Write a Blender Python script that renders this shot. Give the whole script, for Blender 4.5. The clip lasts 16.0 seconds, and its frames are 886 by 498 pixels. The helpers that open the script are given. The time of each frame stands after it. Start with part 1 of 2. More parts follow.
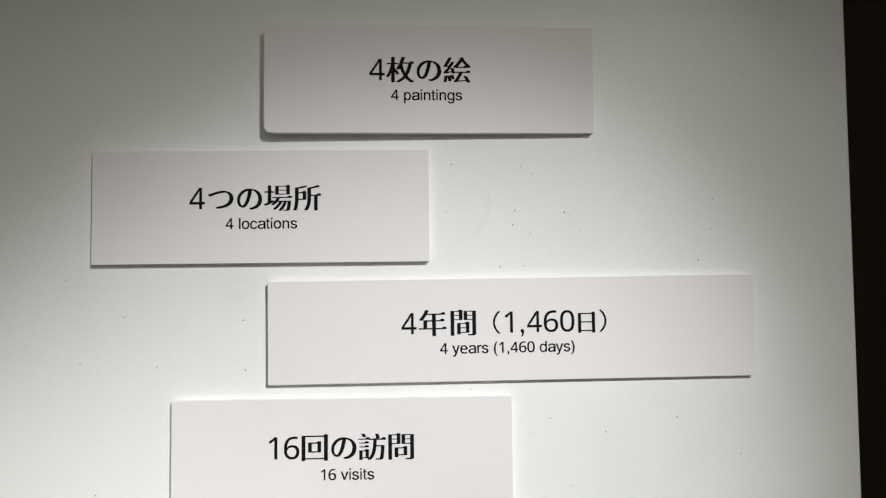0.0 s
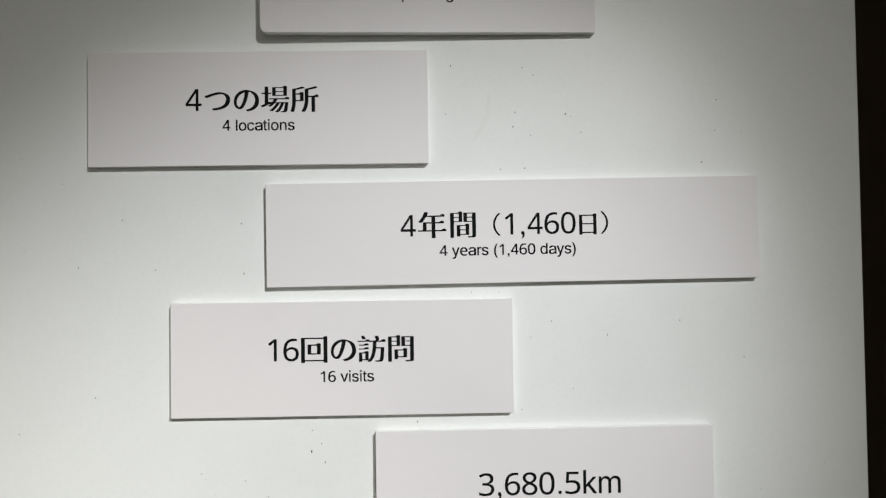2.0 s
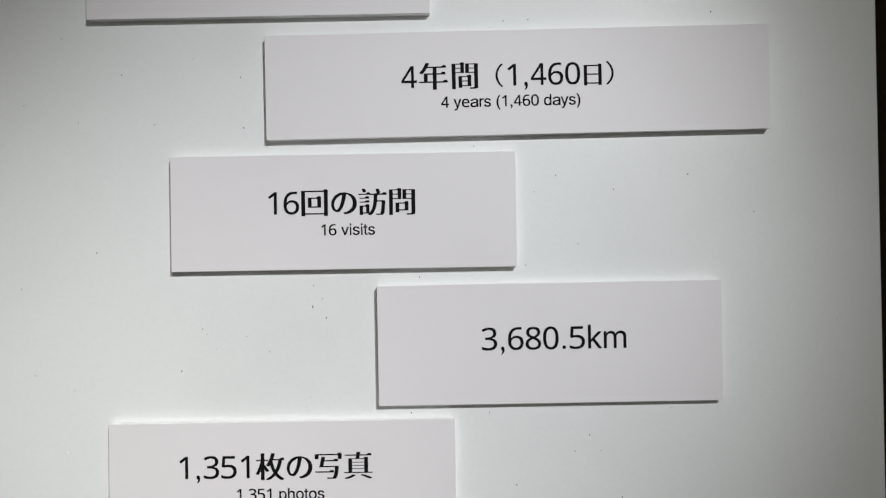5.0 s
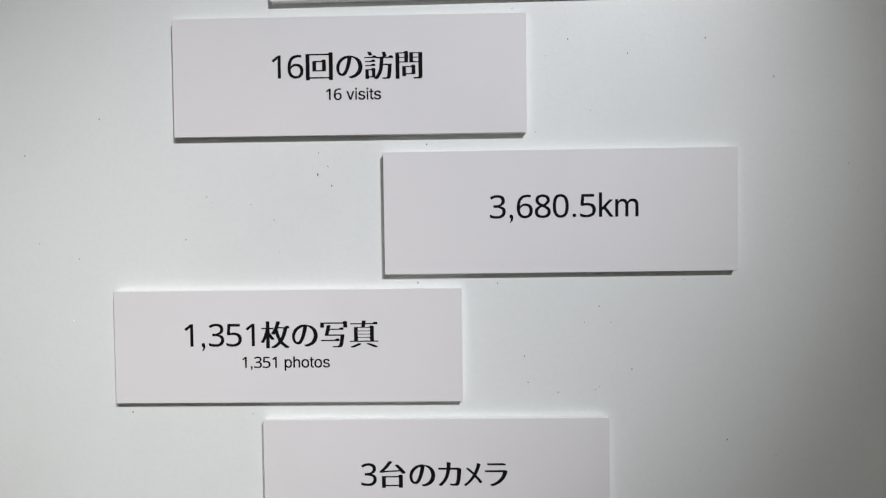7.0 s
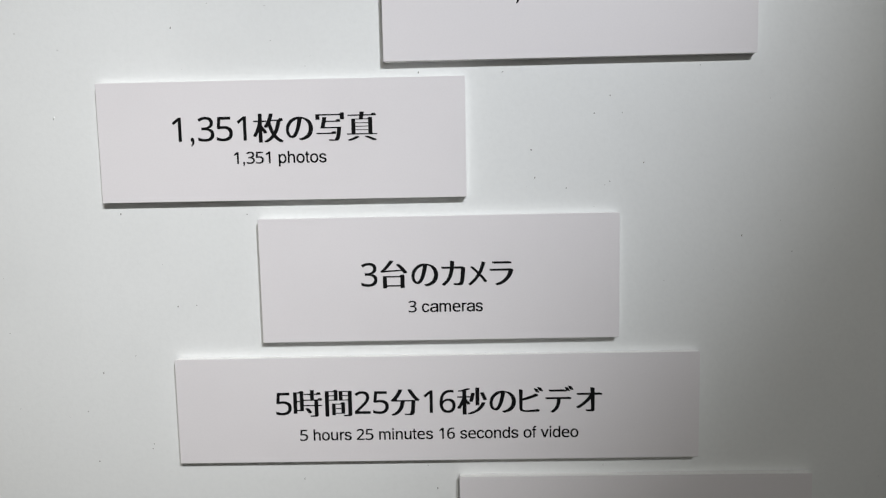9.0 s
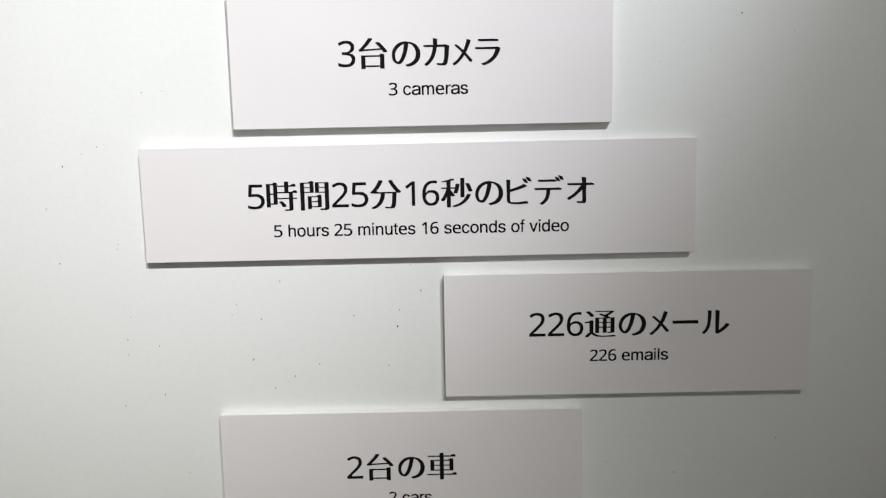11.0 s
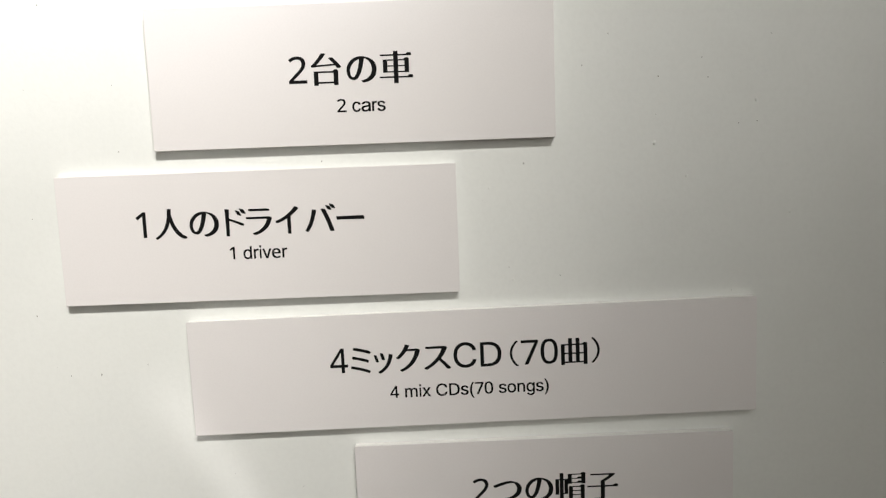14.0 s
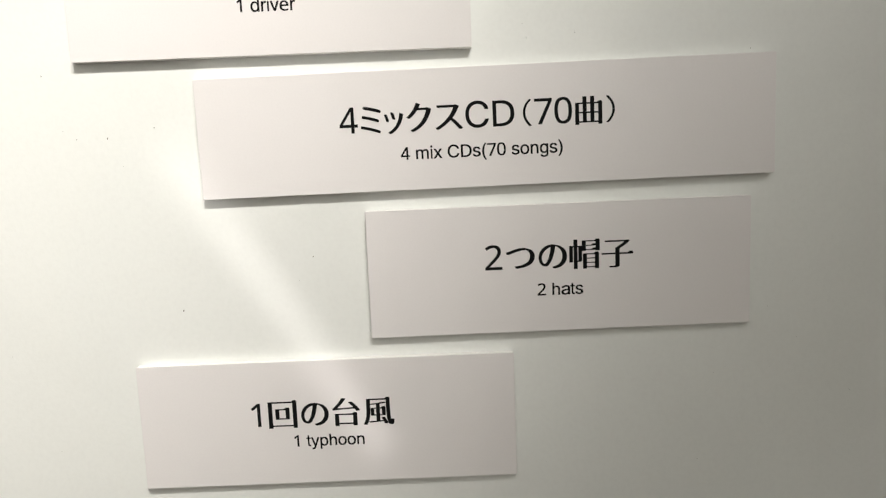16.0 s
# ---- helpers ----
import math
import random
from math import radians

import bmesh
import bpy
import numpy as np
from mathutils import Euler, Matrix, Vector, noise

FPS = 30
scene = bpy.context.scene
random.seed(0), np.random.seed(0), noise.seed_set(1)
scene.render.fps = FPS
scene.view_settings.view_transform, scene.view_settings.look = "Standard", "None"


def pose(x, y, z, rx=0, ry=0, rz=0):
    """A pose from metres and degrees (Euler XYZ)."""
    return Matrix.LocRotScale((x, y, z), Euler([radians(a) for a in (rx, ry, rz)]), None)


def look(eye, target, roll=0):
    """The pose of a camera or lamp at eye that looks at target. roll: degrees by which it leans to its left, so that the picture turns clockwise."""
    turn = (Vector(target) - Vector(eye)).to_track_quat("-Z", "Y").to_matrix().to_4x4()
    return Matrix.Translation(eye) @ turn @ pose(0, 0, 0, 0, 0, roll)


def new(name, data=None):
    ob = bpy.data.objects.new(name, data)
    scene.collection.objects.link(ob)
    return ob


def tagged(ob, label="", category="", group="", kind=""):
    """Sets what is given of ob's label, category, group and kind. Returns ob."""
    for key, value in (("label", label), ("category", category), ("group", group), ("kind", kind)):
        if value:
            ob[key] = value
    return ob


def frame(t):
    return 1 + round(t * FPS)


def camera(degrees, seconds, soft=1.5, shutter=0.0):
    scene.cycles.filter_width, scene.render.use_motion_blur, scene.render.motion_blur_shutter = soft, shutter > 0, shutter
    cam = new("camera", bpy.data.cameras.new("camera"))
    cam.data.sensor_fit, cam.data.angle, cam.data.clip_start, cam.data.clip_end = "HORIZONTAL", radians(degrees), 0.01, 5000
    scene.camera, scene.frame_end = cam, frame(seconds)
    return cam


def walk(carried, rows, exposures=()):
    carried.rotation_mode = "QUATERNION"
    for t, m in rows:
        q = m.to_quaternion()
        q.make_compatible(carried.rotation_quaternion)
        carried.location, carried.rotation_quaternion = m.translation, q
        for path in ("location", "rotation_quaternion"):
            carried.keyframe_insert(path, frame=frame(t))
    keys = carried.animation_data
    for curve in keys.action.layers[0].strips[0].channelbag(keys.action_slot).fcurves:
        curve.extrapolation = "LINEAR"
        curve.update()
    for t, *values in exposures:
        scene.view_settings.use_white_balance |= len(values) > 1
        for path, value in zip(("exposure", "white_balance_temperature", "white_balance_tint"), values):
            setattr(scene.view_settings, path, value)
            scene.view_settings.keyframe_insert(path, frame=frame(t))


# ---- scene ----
cam = camera(67.00, 16.0, soft=1.25)
PATH = [
    (0, (-0.0189, -0.0662, 1.6767), (0.0409, 1.9310, 1.7656), -0.55),
    (0.5, (-0.0157, -0.0646, 1.6630), (0.0439, 1.9330, 1.7426), -0.41),
    (1, (-0.0146, -0.0649, 1.6409), (0.0473, 1.9324, 1.7243), -0.62),
    (1.5, (-0.0157, -0.0617, 1.6215), (0.0350, 1.9366, 1.6877), -0.83),
    (2, (-0.0132, -0.0574, 1.6019), (0.0267, 1.9416, 1.6471), -0.79),
    (2.5, (-0.0143, -0.0570, 1.5837), (0.0346, 1.9419, 1.6274), -0.74),
    (3, (-0.0125, -0.0527, 1.5633), (0.0322, 1.9465, 1.5987), -0.62),
    (3.5, (-0.0097, -0.0508, 1.5452), (0.0320, 1.9486, 1.5739), -1.06),
    (6, (-0.0015, -0.0374, 1.4365), (-0.0335, 1.9622, 1.4125), -0.76),
    (6.5, (-0.0033, -0.0331, 1.4152), (-0.0425, 1.9658, 1.3632), -0.85),
    (7, (0.0004, -0.0342, 1.3885), (-0.0453, 1.9643, 1.3255), -0.69),
    (7.5, (0.0004, -0.0267, 1.3573), (-0.0469, 1.9699, 1.2526), -1.04),
    (8, (-0.0034, -0.0181, 1.3257), (-0.0493, 1.9767, 1.1900), -1.02),
    (8.5, (-0.0006, -0.0164, 1.2892), (-0.0459, 1.9766, 1.1276), -1.01),
    (9, (-0.0076, -0.0140, 1.2501), (-0.0429, 1.9761, 1.0539), -1.08),
    (11.5, (-0.0071, 0.0093, 1.0391), (0.0025, 1.9945, 0.7963), -1.28),
    (12, (-0.0097, 0.0172, 0.9882), (0.0068, 2.0026, 0.7473), -1.52),
    (12.5, (-0.0040, 0.0197, 0.9295), (0.0160, 2.0059, 0.6958), -1.22),
    (13, (0.0033, 0.0219, 0.8671), (0.0150, 2.0092, 0.6428), -2.00),
    (13.5, (0.0122, 0.0237, 0.8141), (0.0200, 2.0113, 0.5923), -2.25),
    (14, (0.0155, 0.0285, 0.7556), (0.0277, 2.0158, 0.5312), -2.11),
    (14.5, (0.0124, 0.0278, 0.7064), (0.0211, 2.0137, 0.4696), -1.98),
    (15, (0.0096, 0.0249, 0.6638), (0.0253, 2.0101, 0.4216), -2.10),
    (15.5, (0.0080, 0.0197, 0.6230), (0.0189, 2.0053, 0.3841), -2.07),
    (16, (0.0027, 0.0178, 0.5787), (0.0022, 2.0011, 0.3205), -2.30),
]
EXPOSURES = [
    (0.0, 0.49, 6610, 9.5),
    (1.0, 0.40, 6570, 9.5),
    (2.0, 0.26, 6540, 9.5),
    (3.5, 0.15, 6460, 10.5),
    (6.0, 0.05, 6330, 11.3),
    (7.0, 0.03, 6300, 11.8),
    (8.0, -0.02, 6290, 11.8),
    (9.0, 0.10, 6290, 11.8),
    (11.5, 0.73, 6390, 11.6),
    (12.5, 1.00, 6470, 10.8),
    (13.5, 1.36, 6530, 10.5),
    (14.0, 1.51, 6550, 10.7),
    (15.0, 1.76, 6590, 10.8),
    (16.0, 1.89, 6620, 10.5),
]
walk(cam, [(t, look(eye, target, roll)) for t, eye, target, roll in PATH], EXPOSURES)

WALL_Y = 0.547          # face of the white partition
BOARD_D = 0.007         # thickness of the foam boards
EDGE_X = 0.3825          # free end of the partition

# ---- light: a gallery track spot from above with its wide spill, a warmer one lower down, an added unseen fill bounced off the opposite wall, a stray gleam low down ----
world = bpy.data.worlds.new("world")
world.use_nodes = True
world.node_tree.nodes["Background"].inputs[0].default_value = (0.02, 0.02, 0.02, 1)
world.node_tree.nodes["Background"].inputs[1].default_value = 0.2
scene.world = world


def lamp(name, kind, energy, colour, m):
    data = bpy.data.lights.new(name, kind)
    data.energy, data.color = energy, colour
    ob = new(name, data)
    ob.matrix_world = m
    return ob


spot = lamp("track_spot", "SPOT", 153, (0.945, 0.97, 1.0), look((0.95, -1.55, 2.7), (-0.094, WALL_Y, 1.397)))
spot.data.spot_size, spot.data.spot_blend, spot.data.shadow_soft_size = radians(21.1), 1.0, 0.03
spill = lamp("track_spot_spill", "SPOT", 59.5, (1.0, 0.995, 0.935), look((0.95, -1.55, 2.7), (-0.104, WALL_Y, 1.272)))
spill.data.spot_size, spill.data.spot_blend, spill.data.shadow_soft_size = radians(35.0), 1.0, 0.03
low_spot = lamp("low_track_spot", "SPOT", 97, (1.0, 0.965, 0.89), look((0.32, -1.35, 2.6), (-0.612, WALL_Y, 0.806)))
low_spot.data.spot_size, low_spot.data.spot_blend, low_spot.data.shadow_soft_size = radians(35.5), 1.0, 0.08
# Added fill lamp, no known source: brightens the unseen south wall for frontal light.
fill = lamp("bounce_fill", "AREA", 35, (1.0, 0.985, 0.92), look((-0.3, -2.3, 2.9), (-0.3, -3.6, 1.2)))
fill.data.shape, fill.data.size, fill.data.size_y = "RECTANGLE", 2.4, 0.3
gleam = lamp("stray_gleam", "AREA", 0.0015, (1.0, 0.97, 0.95), look((-0.13, WALL_Y - 1.2, 0.52), (-0.13, WALL_Y, 0.47), 32.0))
gleam.data.shape, gleam.data.size, gleam.data.size_y, gleam.data.spread = "RECTANGLE", 0.014, 0.30, radians(2.6)


# ---- materials ----
def material(name, colour, rough=0.5, grain=0.0, grain_scale=300, stain=0.0, stain_scale=6, bump=0.0, bump_scale=400, spec=0.5, second=None):
    m = bpy.data.materials.new(name)
    m.use_nodes = True
    n, l = m.node_tree.nodes, m.node_tree.links
    b = n["Principled BSDF"]
    b.inputs["Roughness"].default_value = rough
    b.inputs["Specular IOR Level"].default_value = spec
    co = n.new("ShaderNodeNewGeometry")
    def tex(scale, detail):
        t = n.new("ShaderNodeTexNoise")
        t.inputs["Scale"].default_value, t.inputs["Detail"].default_value = scale, detail
        l.new(co.outputs["Position"], t.inputs["Vector"])
        return t
    def mix(a, b_, fac):
        x = n.new("ShaderNodeMix")
        x.data_type = "RGBA"
        if isinstance(a, tuple):
            x.inputs[6].default_value = (*a, 1)
        else:
            l.new(a, x.inputs[6])
        x.inputs[7].default_value = (*b_, 1)
        l.new(fac, x.inputs[0])
        return x.outputs[2]
    def ramp(src, lo, hi, top):
        r = n.new("ShaderNodeMapRange")
        r.inputs[1].default_value, r.inputs[2].default_value, r.inputs[4].default_value = lo, hi, top
        l.new(src, r.inputs[0])
        return r.outputs[0]
    out = colour
    dark = second or tuple(c * 0.72 for c in colour)
    if stain:
        out = mix(out, dark, ramp(tex(stain_scale, 5).outputs[0], 0.5, 0.78, stain))
    if grain:
        out = mix(out, tuple(c * 0.8 for c in colour), ramp(tex(grain_scale, 3).outputs[0], 0.4, 0.75, grain))
    if isinstance(out, tuple):
        b.inputs["Base Color"].default_value = (*out, 1)
    else:
        l.new(out, b.inputs["Base Color"])
    if bump:
        k = n.new("ShaderNodeBump")
        k.inputs["Strength"].default_value, k.inputs["Distance"].default_value = bump, 0.0006
        l.new(tex(bump_scale, 4).outputs[0], k.inputs["Height"])
        l.new(k.outputs[0], b.inputs["Normal"])
    return m


PAINT = material("white_wall_paint", (0.80, 0.815, 0.805), 0.42, 0.12, 260, 0.22, 5, 0.12, 500, 0.4)
PAPER = material("board_paper", (0.785, 0.76, 0.77), 0.55, 0.1, 700, 0.12, 9, 0.06, 900, 0.35)
FOAM = material("foam_core", (0.92, 0.92, 0.90), 0.7, 0.15, 1200, 0.2, 60, 0.4, 1500, 0.2)
INK = material("black_ink", (0.005, 0.005, 0.0055), 0.75, 0.3, 900, spec=0.12)
CHIP = material("dirt_speck", (0.12, 0.11, 0.10), 0.8, 0.6, 900, 0.5, 120)
DARK = material("dark_brown_wall", (0.10, 0.06, 0.035), 0.7, 0.4, 60, 0.7, 3, 0.2, 90)
FLOOR = material("dark_floor", (0.10, 0.075, 0.055), 0.5, 0.4, 90, 0.5, 4, 0.2, 120)
GREY = material("grey_room_paint", (0.55, 0.55, 0.53), 0.7, 0.2, 200, 0.3, 3, 0.1, 300)


# ---- builders ----
def mesh_of(name, verts, faces, mat):
    me = bpy.data.meshes.new(name)
    me.from_pydata(verts, [], faces)
    me.validate()
    me.materials.append(mat)
    return me


def part(name, me, parent, label=""):
    ob = new(name, me)
    ob.parent = parent
    return tagged(ob, label)


def box_mesh(name, x0, y0, z0, x1, y1, z1, mat, bevel=0.0):
    bm = bmesh.new()
    bmesh.ops.create_cube(bm, size=1.0, matrix=Matrix.LocRotScale(((x0 + x1) / 2, (y0 + y1) / 2, (z0 + z1) / 2), None, (x1 - x0, y1 - y0, z1 - z0)))
    if bevel:
        bmesh.ops.bevel(bm, geom=bm.edges[:], offset=bevel, segments=2, affect="EDGES", profile=0.5)
    me = bpy.data.meshes.new(name)
    bm.to_mesh(me)
    bm.free()
    me.materials.append(mat)
    return me


def structure(name, label, *args, **kw):
    return tagged(new(name, box_mesh(name, *args, **kw)), label, kind="structure")


# ---- the room ----
structure("wall_north", "white painted display partition with small specks and nail marks", -2.2, WALL_Y, 0, EDGE_X, WALL_Y + 0.12, 3.0, PAINT, bevel=0.0015)
structure("wall_back", "dark brown unlit wall behind the partition", -3.0, 2.6, 0, 3.6, 2.7, 3.0, DARK)
structure("wall_east", "dark brown unlit side wall", 3.6, -3.6, 0, 3.7, 2.7, 3.0, DARK)
# Unseen grey walls close the room; the south one bounces the added fill.
structure("wall_west", "grey painted side wall", -3.1, -3.6, 0, -3.0, 2.7, 3.0, GREY)
structure("wall_south", "unseen grey wall facing the partition, added to bounce light", -3.0, -3.7, 0, 3.6, -3.6, 3.0, GREY)
structure("floor", "dark brown floor", -3.1, -3.7, -0.1, 3.7, 2.7, 0, FLOOR)
structure("ceiling", "grey painted ceiling", -3.1, -3.7, 3.0, 3.7, 2.7, 3.1, GREY)

# ---- lettering ----
ADVANCE = {c: 0.556 for c in "0123456789abdeghnopqu"}
ADVANCE.update({c: 0.5 for c in "cksvxyz"})
ADVANCE.update({c: 0.278 for c in "ft,. "})
ADVANCE.update({c: 0.222 for c in "ijl"})
ADVANCE.update({"r": 0.333, "(": 0.333, ")": 0.333, "m": 0.833, "C": 0.722, "D": 0.722, "w": 0.722})
# grotesque forms that the built-in font keeps under look-alike signs, some of which carry a dot or a bar that is left away
FORMS = dict(zip("abcdefghiklmnoprstuvxyCD0123456789", "āḅⅽⅾ𝖾ḟɡһⅰ𝗄ⅼⅿṇōрṛѕṭūⅴⅹỵⅭ𝖣𝟢𝟣𝟤𝟥𝟦𝟧𝟨𝟩𝟪𝟫"))
# left and right bounds of each letter in thousandths of the body
BOUNDS = {"a": (36, 530), "b": (58, 517), "c": (30, 477), "d": (35, 499), "e": (40, 516), "f": (14, 270), "g": (40, 499), "h": (65, 491), "i": (62, 160), "k": (67, 501),
          "l": (67, 155), "m": (65, 769), "n": (65, 491), "o": (35, 521), "p": (58, 517), "r": (72, 340), "s": (32, 464), "t": (14, 262), "u": (66, 489), "v": (8, 492),
          "x": (11, 490), "y": (11, 489), "C": (44, 681), "D": (81, 674), "1": (101, 372), "2": (26, 507), "4": (25, 523), "(": (68, 299), ")": (34, 265)}
GLYPHS = {}


def islands(pts, faces):
    """The separate pieces of an outline, each as its faces."""
    root = list(range(len(pts)))

    def find(k):
        while root[k] != k:
            root[k] = root[root[k]]
            k = root[k]
        return k
    for f in faces:
        for k in f[1:]:
            root[find(k)] = find(f[0])
    groups = {}
    for f in faces:
        groups.setdefault(find(f[0]), []).append(f)
    return list(groups.values())


def grotesque(c):
    """A letter or digit set between its bounds, with the usual heights, one unit to the body."""
    if ("grotesque", c) in GLYPHS:
        return GLYPHS["grotesque", c]
    pts, faces = glyph(FORMS.get(c, c))
    if c.isalpha():
        kept = []
        for piece in islands(pts, faces):
            zs = [pts[k][1] for f in piece for k in f]
            if min(zs) > (0.78 if c in "if" else 0.57) or (max(zs) < -0.05):
                continue
            kept += piece
        used = sorted({k for f in kept for k in f})
        place = {k: n for n, k in enumerate(used)}
        pts, faces = [pts[k] for k in used], [tuple(place[k] for k in f) for f in kept]
    lo, hi = min(p[0] for p in pts), max(p[0] for p in pts)
    low, high = min(p[1] for p in pts), max(p[1] for p in pts)
    left, right = BOUNDS.get(c, (36, 518))
    sx = (right - left) / 1000 / (hi - lo)
    if c in ",.":
        left, sx, bottom, sz = 87, 0.104 / (hi - lo), -0.147 if c == "," else 0.0, (0.253 if c == "," else 0.106) / (high - low)
    elif c in "()":
        bottom, sz = -0.207, 0.94 / (high - low)
    else:
        bottom, sz = low * 0.985, 0.985
    out = [(left / 1000 + sx * (x - lo), bottom + sz * (z - low)) for x, z in pts]
    GLYPHS["grotesque", c] = (out, faces)
    return GLYPHS["grotesque", c]


def glyph(text, offset=0.0):
    """The outline of a sign, one unit high, as points and faces."""
    if (text, offset) not in GLYPHS:
        cu = bpy.data.curves.new("letter", "FONT")
        cu.body, cu.offset, cu.resolution_u = text, offset, 6
        ob = new("letter", cu)
        bpy.context.view_layer.update()
        me = bpy.data.meshes.new_from_object(ob.evaluated_get(bpy.context.evaluated_depsgraph_get()))
        GLYPHS[text, offset] = ([(v.co.x, v.co.y) for v in me.vertices], [tuple(p.vertices) for p in me.polygons])
        bpy.data.objects.remove(ob)
        bpy.data.meshes.remove(me)
        bpy.data.curves.remove(cu)
    return GLYPHS[text, offset]


def with_serifs(char, outline):
    """The sign with a small wedge on the right end of each long level stroke, as in Ming type."""
    pts, faces = outline
    count = {}
    for f in faces:
        for a, b in zip(f, f[1:] + f[:1]):
            count[a, b] = count.get((a, b), 0) + 1
    rim = [e for e in count if (e[1], e[0]) not in count]
    after = {}
    for a, b in rim:
        after.setdefault(a, []).append(b)
    pts, faces = list(pts), list(faces)
    for a, b in rim:
        for c in after.get(b, []):
            ux, uz, vx, vz = pts[b][0] - pts[a][0], pts[b][1] - pts[a][1], pts[c][0] - pts[b][0], pts[c][1] - pts[b][1]
            if uz > 0.02 and abs(ux) < 0.3 * uz and vx < -0.16 and abs(vz) < 0.06 * -vx:
                x, z = pts[b]
                n = len(pts)
                pts += [(x - 0.085, z - 0.002), (x + 0.012, z - 0.02), (x - 0.022, z + 0.045)]
                faces.append((n, n + 1, n + 2))
    return pts, faces


class Line:
    """Collects outlines into one flat sheet of ink that faces -y, at the front of a board."""
    def __init__(self):
        self.verts, self.faces, self.lift = [], [], 0.0

    def add(self, outline, x, z, sx, sz):
        pts, faces = outline
        base = len(self.verts)
        self.verts += [(x + sx * px, -0.00012 - self.lift, z + sz * pz) for px, pz in pts]
        self.faces += [tuple(base + k for k in f) for f in faces]

    def latin(self, text, x, z, size, weight=1.0):
        """Grotesque letters at their usual set widths. Returns the width."""
        start = x
        for c in text:
            if c != " ":
                for n, (k, j) in enumerate(((-1, -1), (-1, 1), (1, -1), (1, 1))):
                    self.lift = 0.000004 * (n + 1)
                    self.add(grotesque(c), x + k * 0.005 * weight * size, z + j * 0.003 * weight * size, size, size)
                self.lift = 0.0
            x += ADVANCE[c] * size
        return x - start

    def kanji(self, char, x, z, size, advance):
        """A bold serif-like sign: thin level strokes, thick upright ones."""
        kana = char in "のつカメラビデオールドイバミックス"
        thin, wide, fall = (-0.013, 0.0102, 0.0026) if kana else (-0.013, 0.0098, 0.0)
        if char == "ー":
            thin, wide, fall = -0.006, 0.004, 0.004
        if char == "ミ":
            thin, wide, fall = -0.005, 0.0065, 0.004
        pts, faces = glyph(char, thin) if kana else with_serifs(char, glyph(char, thin))
        lo, hi = min(p[0] for p in pts), max(p[0] for p in pts)
        tall = {"日": 0.84, "曲": 0.92}.get(char, 1.0)
        squeeze = min(tall, (advance - (0.07 if kana else 0.03)) / (hi - lo + 8 * wide))
        start = x + (advance / 2 - squeeze * (lo + hi) / 2 + {"ド": 0.09, "バ": 0.08}.get(char, 0.0)) * size
        for k in range(-4, 5):
            self.lift = 0.000004 * (k + 5)
            # brush strokes of kana thin out towards their lower left ends
            swell = [(0.45 + 0.75 * min(1.0, max(0.0, 0.55 * (px - lo) / (hi - lo) + 0.6 * pz))) if kana else 1.0 for px, pz in pts]
            if char == "人":
                swell = [0.25 + 1.0 * (px - lo) / (hi - lo) for px, pz in pts]
            moved = [(px + k * wide * w, pz - k * fall * w) for (px, pz), w in zip(pts, swell)]
            self.add((moved, faces), start, z - 0.01 * size, size * squeeze, size * tall)
        self.lift = 0.0


KANJI, LATIN, CAPTION = 0.0262, 0.0276, 0.0135


def title(text, left, right, base):
    """One line of mixed writing from left to right."""
    line, runs = Line(), []
    latin = LATIN * (0.972 if "年" in text else 1.0)
    for c in text:
        if c in ADVANCE and runs and runs[-1][0]:
            runs[-1][1] += c
        else:
            runs.append([c in ADVANCE, c])
    fixed = sum(ADVANCE[c] * latin for c in text if c in ADVANCE)
    signs = [c for c in text if c not in ADVANCE]
    weight = {"（": 0.76 if "年" in text else 0.50, "）": 0.34, "日": 0.74, "曲": 0.90, "の": 0.97}
    weight.update(zip("ミックスカメラビデオドイバール", (0.69, 0.64, 0.81, 0.9, 0.86, 0.70, 0.85, 0.86, 0.98, 0.93, 0.70, 0.77, 1.0, 0.94, 0.94)))
    total = sum(weight.get(c, 1.0) for c in signs)
    step = (right - left + 0.08 * KANJI - fixed) / (total * KANJI) if signs else 1.0
    x = left - 0.04 * KANJI
    for plain, run in runs:
        if plain:
            x += line.latin(run, x, base, latin)
        else:
            a = step * weight.get(run, 1.0)
            if run in "（）":
                line.add(glyph(run), x + ((a - 1.0) if run == "（" else 0.0) * KANJI, base + 0.035 * KANJI, KANJI, KANJI * 0.83)
            else:
                line.kanji(run, x, base, KANJI, a)
            x += a * KANJI
    return mesh_of("title_lettering", line.verts, line.faces, INK)


def caption(text, middle, base):
    line = Line()
    wide = sum(ADVANCE[c] for c in text) * CAPTION
    line.latin(text, middle - wide / 2, base, CAPTION, 2.6)
    return mesh_of("caption_lettering", line.verts, line.faces, INK)


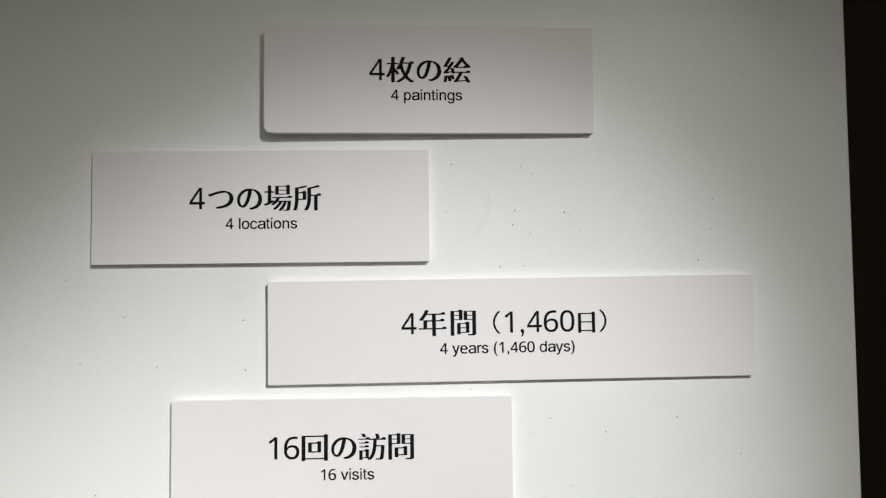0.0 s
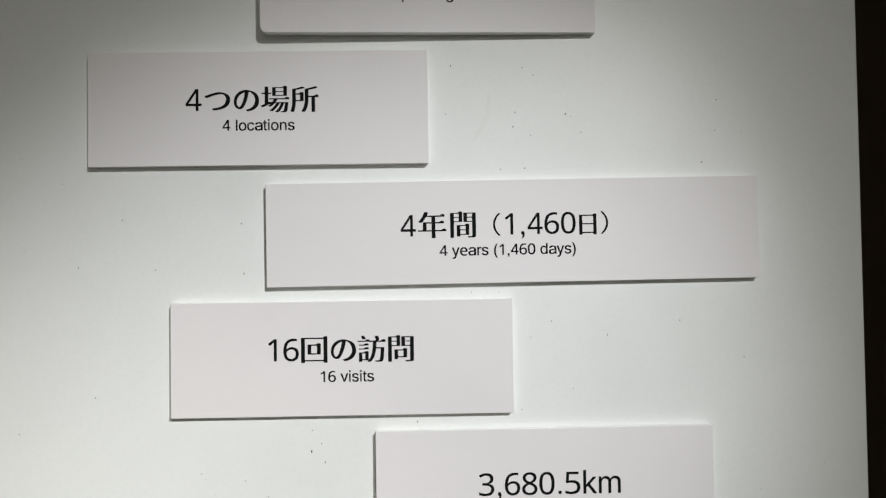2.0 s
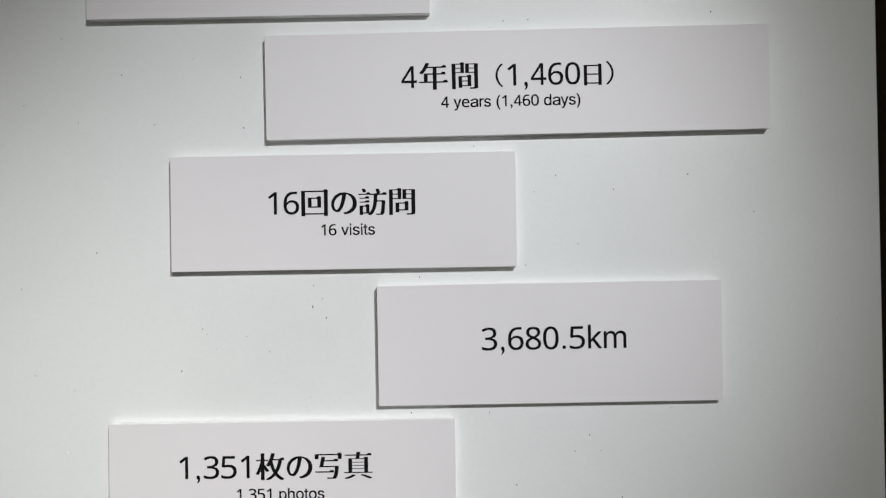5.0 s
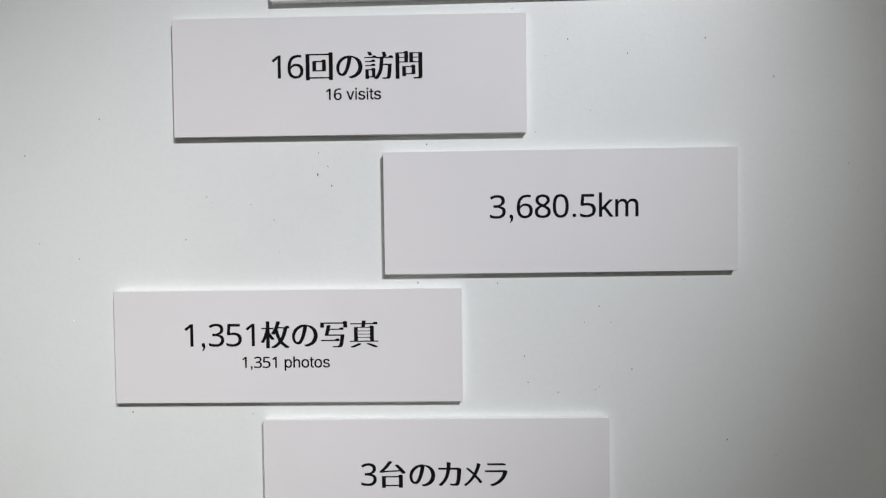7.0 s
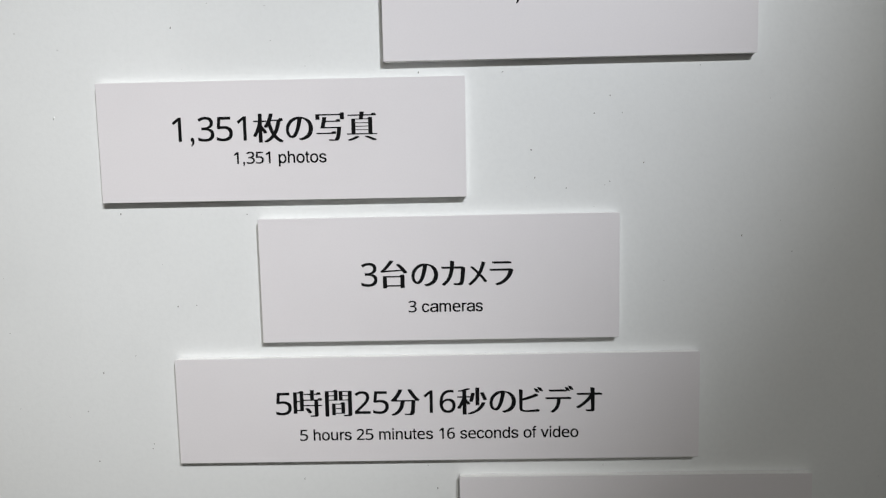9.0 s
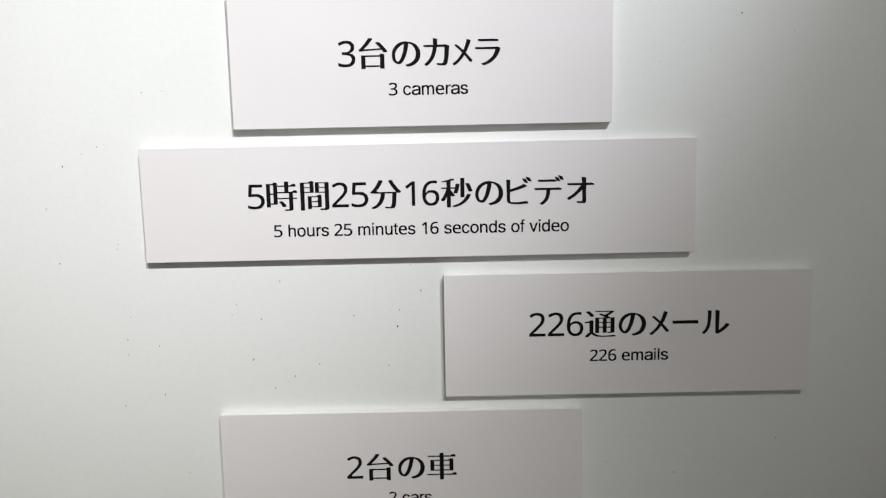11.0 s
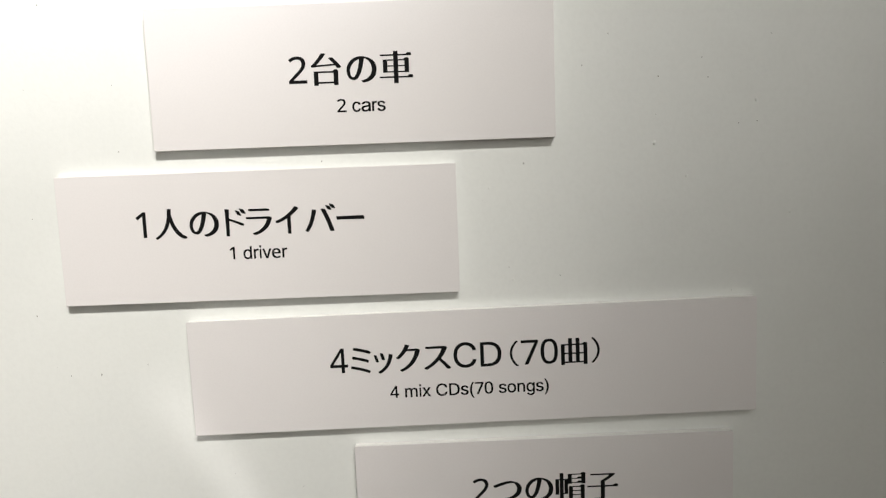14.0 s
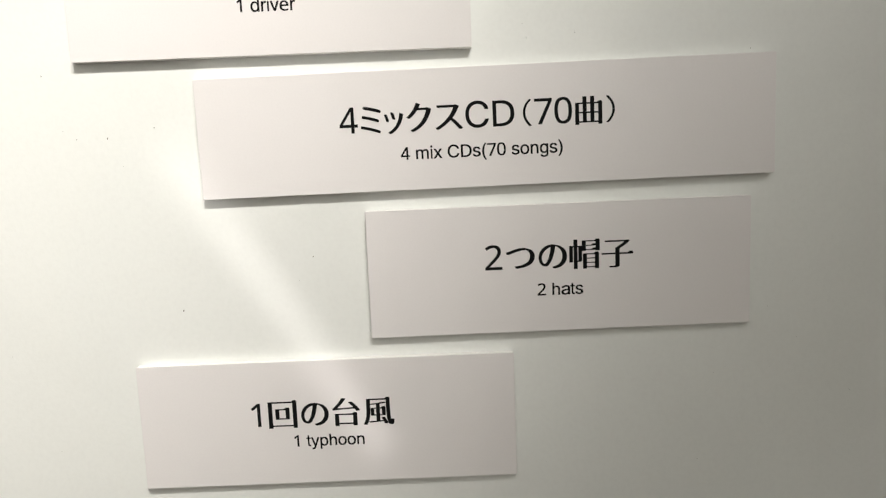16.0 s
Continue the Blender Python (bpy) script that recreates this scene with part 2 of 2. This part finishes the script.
# ---- the boards ----
def sheet(name, w, h, y0, y1, mat, corner, inset=0.0):
    """A slab with softened corners, seen from the front as x to the right and z up."""
    outline = []
    for cx, cz, a0, r in ((w, h, 0, 0.0008), (0, h, 90, 0.0008), (0, 0, 180, corner), (w, 0, 270, 0.001)):
        ox, oz = cx + (r if cx == 0 else -r), cz + (r if cz == 0 else -r)
        for k in range(5):
            a = radians(a0 + 22.5 * k)
            outline.append((ox + (r - inset) * math.cos(a), oz + (r - inset) * math.sin(a)))
    n = len(outline)
    soft = min(0.0003, (y1 - y0) * 0.3)
    rings = [(y1, 0.0), (y0 + soft, 0.0), (y0, soft)]
    verts = []
    for y, shrink in rings:
        for x, z in outline:
            verts.append((x + (shrink if x < w / 2 else -shrink), y, z + (shrink if z < h / 2 else -shrink)))
    faces = [tuple(range(n - 1, -1, -1)), tuple(range(2 * n, 3 * n))]
    for ring in range(2):
        a, b = ring * n, ring * n + n
        faces += [(a + k, a + (k + 1) % n, b + (k + 1) % n, b + k) for k in range(n)]
    me = mesh_of(name, verts, faces, mat)
    bm = bmesh.new()
    bm.from_mesh(me)
    bmesh.ops.recalc_face_normals(bm, faces=bm.faces)
    bm.to_mesh(me)
    bm.free()
    return me


def sign_board(left, bottom, w, h, label, text, text_left, text_right, text_base, small="", small_mid=0.0, small_base=0.0, tilt=0.0, swing=0.0, corner=0.001):
    """A foam board on the wall. Text places are in the wall's x and z; tilt turns it on the wall, swing lifts its left end off."""
    root = tagged(new("sign_board"), label, "sign", "text boards on the wall")
    part("foam_core", sheet("foam_core", w, h, -BOARD_D + 0.0006, -0.0006, FOAM, corner, 0.0002), root)
    part("back_sheet", sheet("back_sheet", w, h, -0.0006, 0.0, PAPER, corner), root)
    face = part("face_sheet", sheet("face_sheet", w, h, -BOARD_D, -BOARD_D + 0.0006, PAPER, corner), root, "pale pinkish-white printed paper")
    for me in [title(text, text_left - left, text_right - left, text_base - bottom)] + ([caption(small, small_mid - left, small_base - bottom)] if small else []):
        ob = part(me.name.split(".")[0], me, face)
        ob.location = (0, -BOARD_D, 0)
    root.matrix_world = pose(left, WALL_Y - 0.0002, bottom) @ pose(w, 0, 0, 0, 0, swing) @ pose(-w, 0, 0, 0, -tilt, 0)
    return root


WHITE = "white foam board sign, black bilingual lettering "
sign_board(-0.161, 1.8092, 0.300, 0.0985, WHITE + "about paintings, lifting off", "4枚の絵", -0.066, 0.0255, 1.8575, "4 paintings", -0.0145, 1.8392, swing=1.25, corner=0.006)
sign_board(-0.315, 1.692, 0.302, 0.102, WHITE + "about locations", "4つの場所", -0.228, -0.111, 1.741, "4 locations", -0.164, 1.723, tilt=0.12)
sign_board(-0.158, 1.5832, 0.442, 0.092, "long " + WHITE + "about years", "4年間（1,460日）", -0.038, 0.148, 1.6262, "4 years (1,460 days)", 0.0572, 1.6082, tilt=0.38)
sign_board(-0.243, 1.469, 0.303, 0.101, WHITE + "about visits", "16回の訪問", -0.159, -0.028, 1.518, "16 visits", -0.088, 1.499)
sign_board(-0.063, 1.3488, 0.301, 0.105, "white foam board sign with a black distance figure", "3,680.5km", 0.028, 0.156, 1.396, tilt=0.12)
sign_board(-0.300, 1.2385, 0.303, 0.098, WHITE + "about photos", "1,351枚の写真", -0.240, -0.070, 1.288, "1,351 photos", -0.1505, 1.269)
sign_board(-0.171, 1.1182, 0.300, 0.1047, WHITE + "about cameras", "3台のカメラ", -0.086, 0.041, 1.165, "3 cameras", -0.016, 1.1424, tilt=0.1)
sign_board(-0.2475, 1.013, 0.4445, 0.0915, "long " + WHITE + "about video", "5時間25分16秒のビデオ", -0.1625, 0.115, 1.0550, "5 hours 25 minutes 16 seconds of video", -0.024, 1.032, tilt=0.12)
sign_board(-0.007, 0.896, 0.301, 0.102, WHITE + "about emails", "226通のメール", 0.063, 0.227, 0.946, "226 emails", 0.145, 0.9243)
sign_board(-0.196, 0.7798, 0.303, 0.1037, WHITE + "about cars", "2台の車", -0.091, 0.001, 0.826, "2 cars", -0.0385, 0.804)
sign_board(-0.2735, 0.664, 0.304, 0.099, WHITE + "about a driver", "1人のドライバー", -0.216, -0.040, 0.715, "1 driver", -0.1235, 0.696)
sign_board(-0.182, 0.5565, 0.4445, 0.0915, "long " + WHITE + "about mix CDs", "4ミックスCD（70曲）", -0.072, 0.139, 0.602, "4 mix CDs(70 songs)", 0.036, 0.580, tilt=0.5)
sign_board(-0.057, 0.4410, 0.302, 0.1015, WHITE + "about hats", "2つの帽子", 0.036, 0.152, 0.492, "2 hats", 0.0945, 0.470, tilt=0.2)
sign_board(-0.248, 0.3215, 0.304, 0.103, WHITE + "about a typhoon", "1回の台風", -0.160, -0.043, 0.371, "1 typhoon", -0.0965, 0.353)

# ---- marks on the wall: dust, nicks and nail holes ----
# places in millimetres across the wall and up from the floor, for the upper, middle and lower stretch
UPPER_MARKS = "-340,1890 233,1851 66,1806 8,1782 73,1780 83,1773 289,1757 251,1749 66,1739 3,1738 112,1737 117,1735 64,1726 249,1721 126,1720 80,1718 273,1718 -377,1701 236,1692 74,1688 52,1687 -341,1678 -224,1658 -288,1645 -182,1641 -375,1619 -327,1603 -259,1600 -180,1596 24,1576 49,1576 96,1549 213,1548 147,1536 77,1535 271,1514 115,1488 -312,1487 68,1470 -26,1461 -379,1456 -120,1455 -112,1443"
MIDDLE_MARKS = "-121,1436 -109,1426 -219,1418 -215,1413 -180,1411 -160,1397 -238,1381 -368,1379 -156,1369 -333,1365 -124,1356 -128,1348 195,1342 -35,1341 34,1340 122,1319 132,1305 109,1305 57,1276 150,1264 60,1253 122,1249 118,1246 86,1244 -289,1229 109,1228 -182,1227 232,1202 274,1188 -229,1150 -245,1149 -392,1128 -284,1107 -313,1092 -388,1061 -329,1058 -273,1028 -274,1024 -322,1013 -34,1006"
LOWER_MARKS = "-142,995 -26,985 -179,976 -44,969 -183,967 -267,967 -82,965 -159,963 -46,955 -271,948 -245,942 -271,935 -125,934 -167,929 -112,924 -54,922 -133,914 -150,904 -243,900 -277,891 149,856 273,852 220,836 129,833 -227,831 187,823 225,821 263,787 249,786 -226,781 184,773 -72,768 83,761 -297,732 70,681 110,673 -301,656 245,656 -218,614 -255,607 -279,607 -101,508 -208,468"
BOLD_MARKS = "-26,1461 -120,1455 -121,1436 -238,1381 57,1276 122,1319 150,1264 -82,965 -44,969 -46,955 -167,929 -112,924 -243,900 -208,468 213,1548 -259,1600 -180,1596 112,1737 52,1687"
dice = random.Random(4)


def spots_of(text, size):
    return [(int(a) / 1000, int(b) / 1000, size) for a, b in (m.split(",") for m in text.split())]


places = spots_of(UPPER_MARKS, 0.8) + spots_of(MIDDLE_MARKS, 0.8) + spots_of(LOWER_MARKS, 0.8) + spots_of(BOLD_MARKS, 0.95)
places += [(dice.uniform(-0.5, 0.37), dice.uniform(0.25, 2.0), 0.42) for _ in range(110)]
verts, faces = [], []
for x, z, big in places:
    r = big * dice.uniform(0.0005, 0.0009)
    tall, lean, base = dice.uniform(1.0, 2.2), dice.uniform(-0.5, 0.5), len(verts)
    for k in range(7):
        a = k * math.tau / 7
        e = r * dice.uniform(0.75, 1.2)
        verts.append((x + e * math.cos(a) + lean * e * math.sin(a), WALL_Y + 0.0001, z + tall * e * math.sin(a)))
    verts.append((x, WALL_Y - 0.35 * r, z))
    faces += [(base + (k + 1) % 7, base + k, base + 7) for k in range(7)]
tagged(new("wall_specks", mesh_of("wall_specks", verts, faces, CHIP)), "small dark specks and nicks on the white paint", "specks", kind="stuff")

# a faint rubbed smear in the paint
SCUFF = material("rubbed_paint", (0.785, 0.797, 0.775), 0.5, 0.2, 500, 0.3, 60)
verts, faces = [], []
for x, z, length, lean in ((0.042, 1.757, 0.044, -0.014),):
    base = len(verts)
    for k in range(9):
        f = k / 8
        half = 0.0026 * math.sin(math.pi * (0.06 + 0.88 * f)) + 0.0003 * dice.random()
        mid = x + lean * f * f + 0.0012 * math.sin(4 * f)
        verts += [(mid - half, WALL_Y - 0.00012, z - length * f), (mid + half, WALL_Y - 0.00012, z - length * f)]
    faces += [(base + 2 * k, base + 2 * k + 2, base + 2 * k + 3, base + 2 * k + 1) for k in range(8)]
tagged(new("scuff_marks", mesh_of("scuff_marks", verts, faces, SCUFF)), "faint rubbed grey smear on the white wall paint", "scuffs", kind="stuff")

# small blisters in the paint
verts, faces = [], []
for x, z in ((0.290, 0.716), (0.073, 0.671), (0.056, 0.743), (0.184, 0.773), (0.209, 0.747), (0.262, 0.803), (0.118, 1.005), (-0.34, 1.31), (0.335, 1.44)):
    r, base = dice.uniform(0.0009, 0.0015), len(verts)
    for ring, (out, up) in enumerate(((1.0, -0.1), (0.8, 0.3), (0.4, 0.5))):
        for k in range(8):
            a = k * math.tau / 8
            verts.append((x + out * r * math.cos(a), WALL_Y - up * r, z + 1.3 * out * r * math.sin(a)))
    for ring in range(2):
        faces += [(base + ring * 8 + (k + 1) % 8, base + ring * 8 + k, base + ring * 8 + 8 + k, base + ring * 8 + 8 + (k + 1) % 8) for k in range(8)]
    faces.append(tuple(base + 16 + 7 - k for k in range(8)))
tagged(new("paint_blisters", mesh_of("paint_blisters", verts, faces, PAINT)), "small raised blisters in the white wall paint", "blisters", kind="stuff")
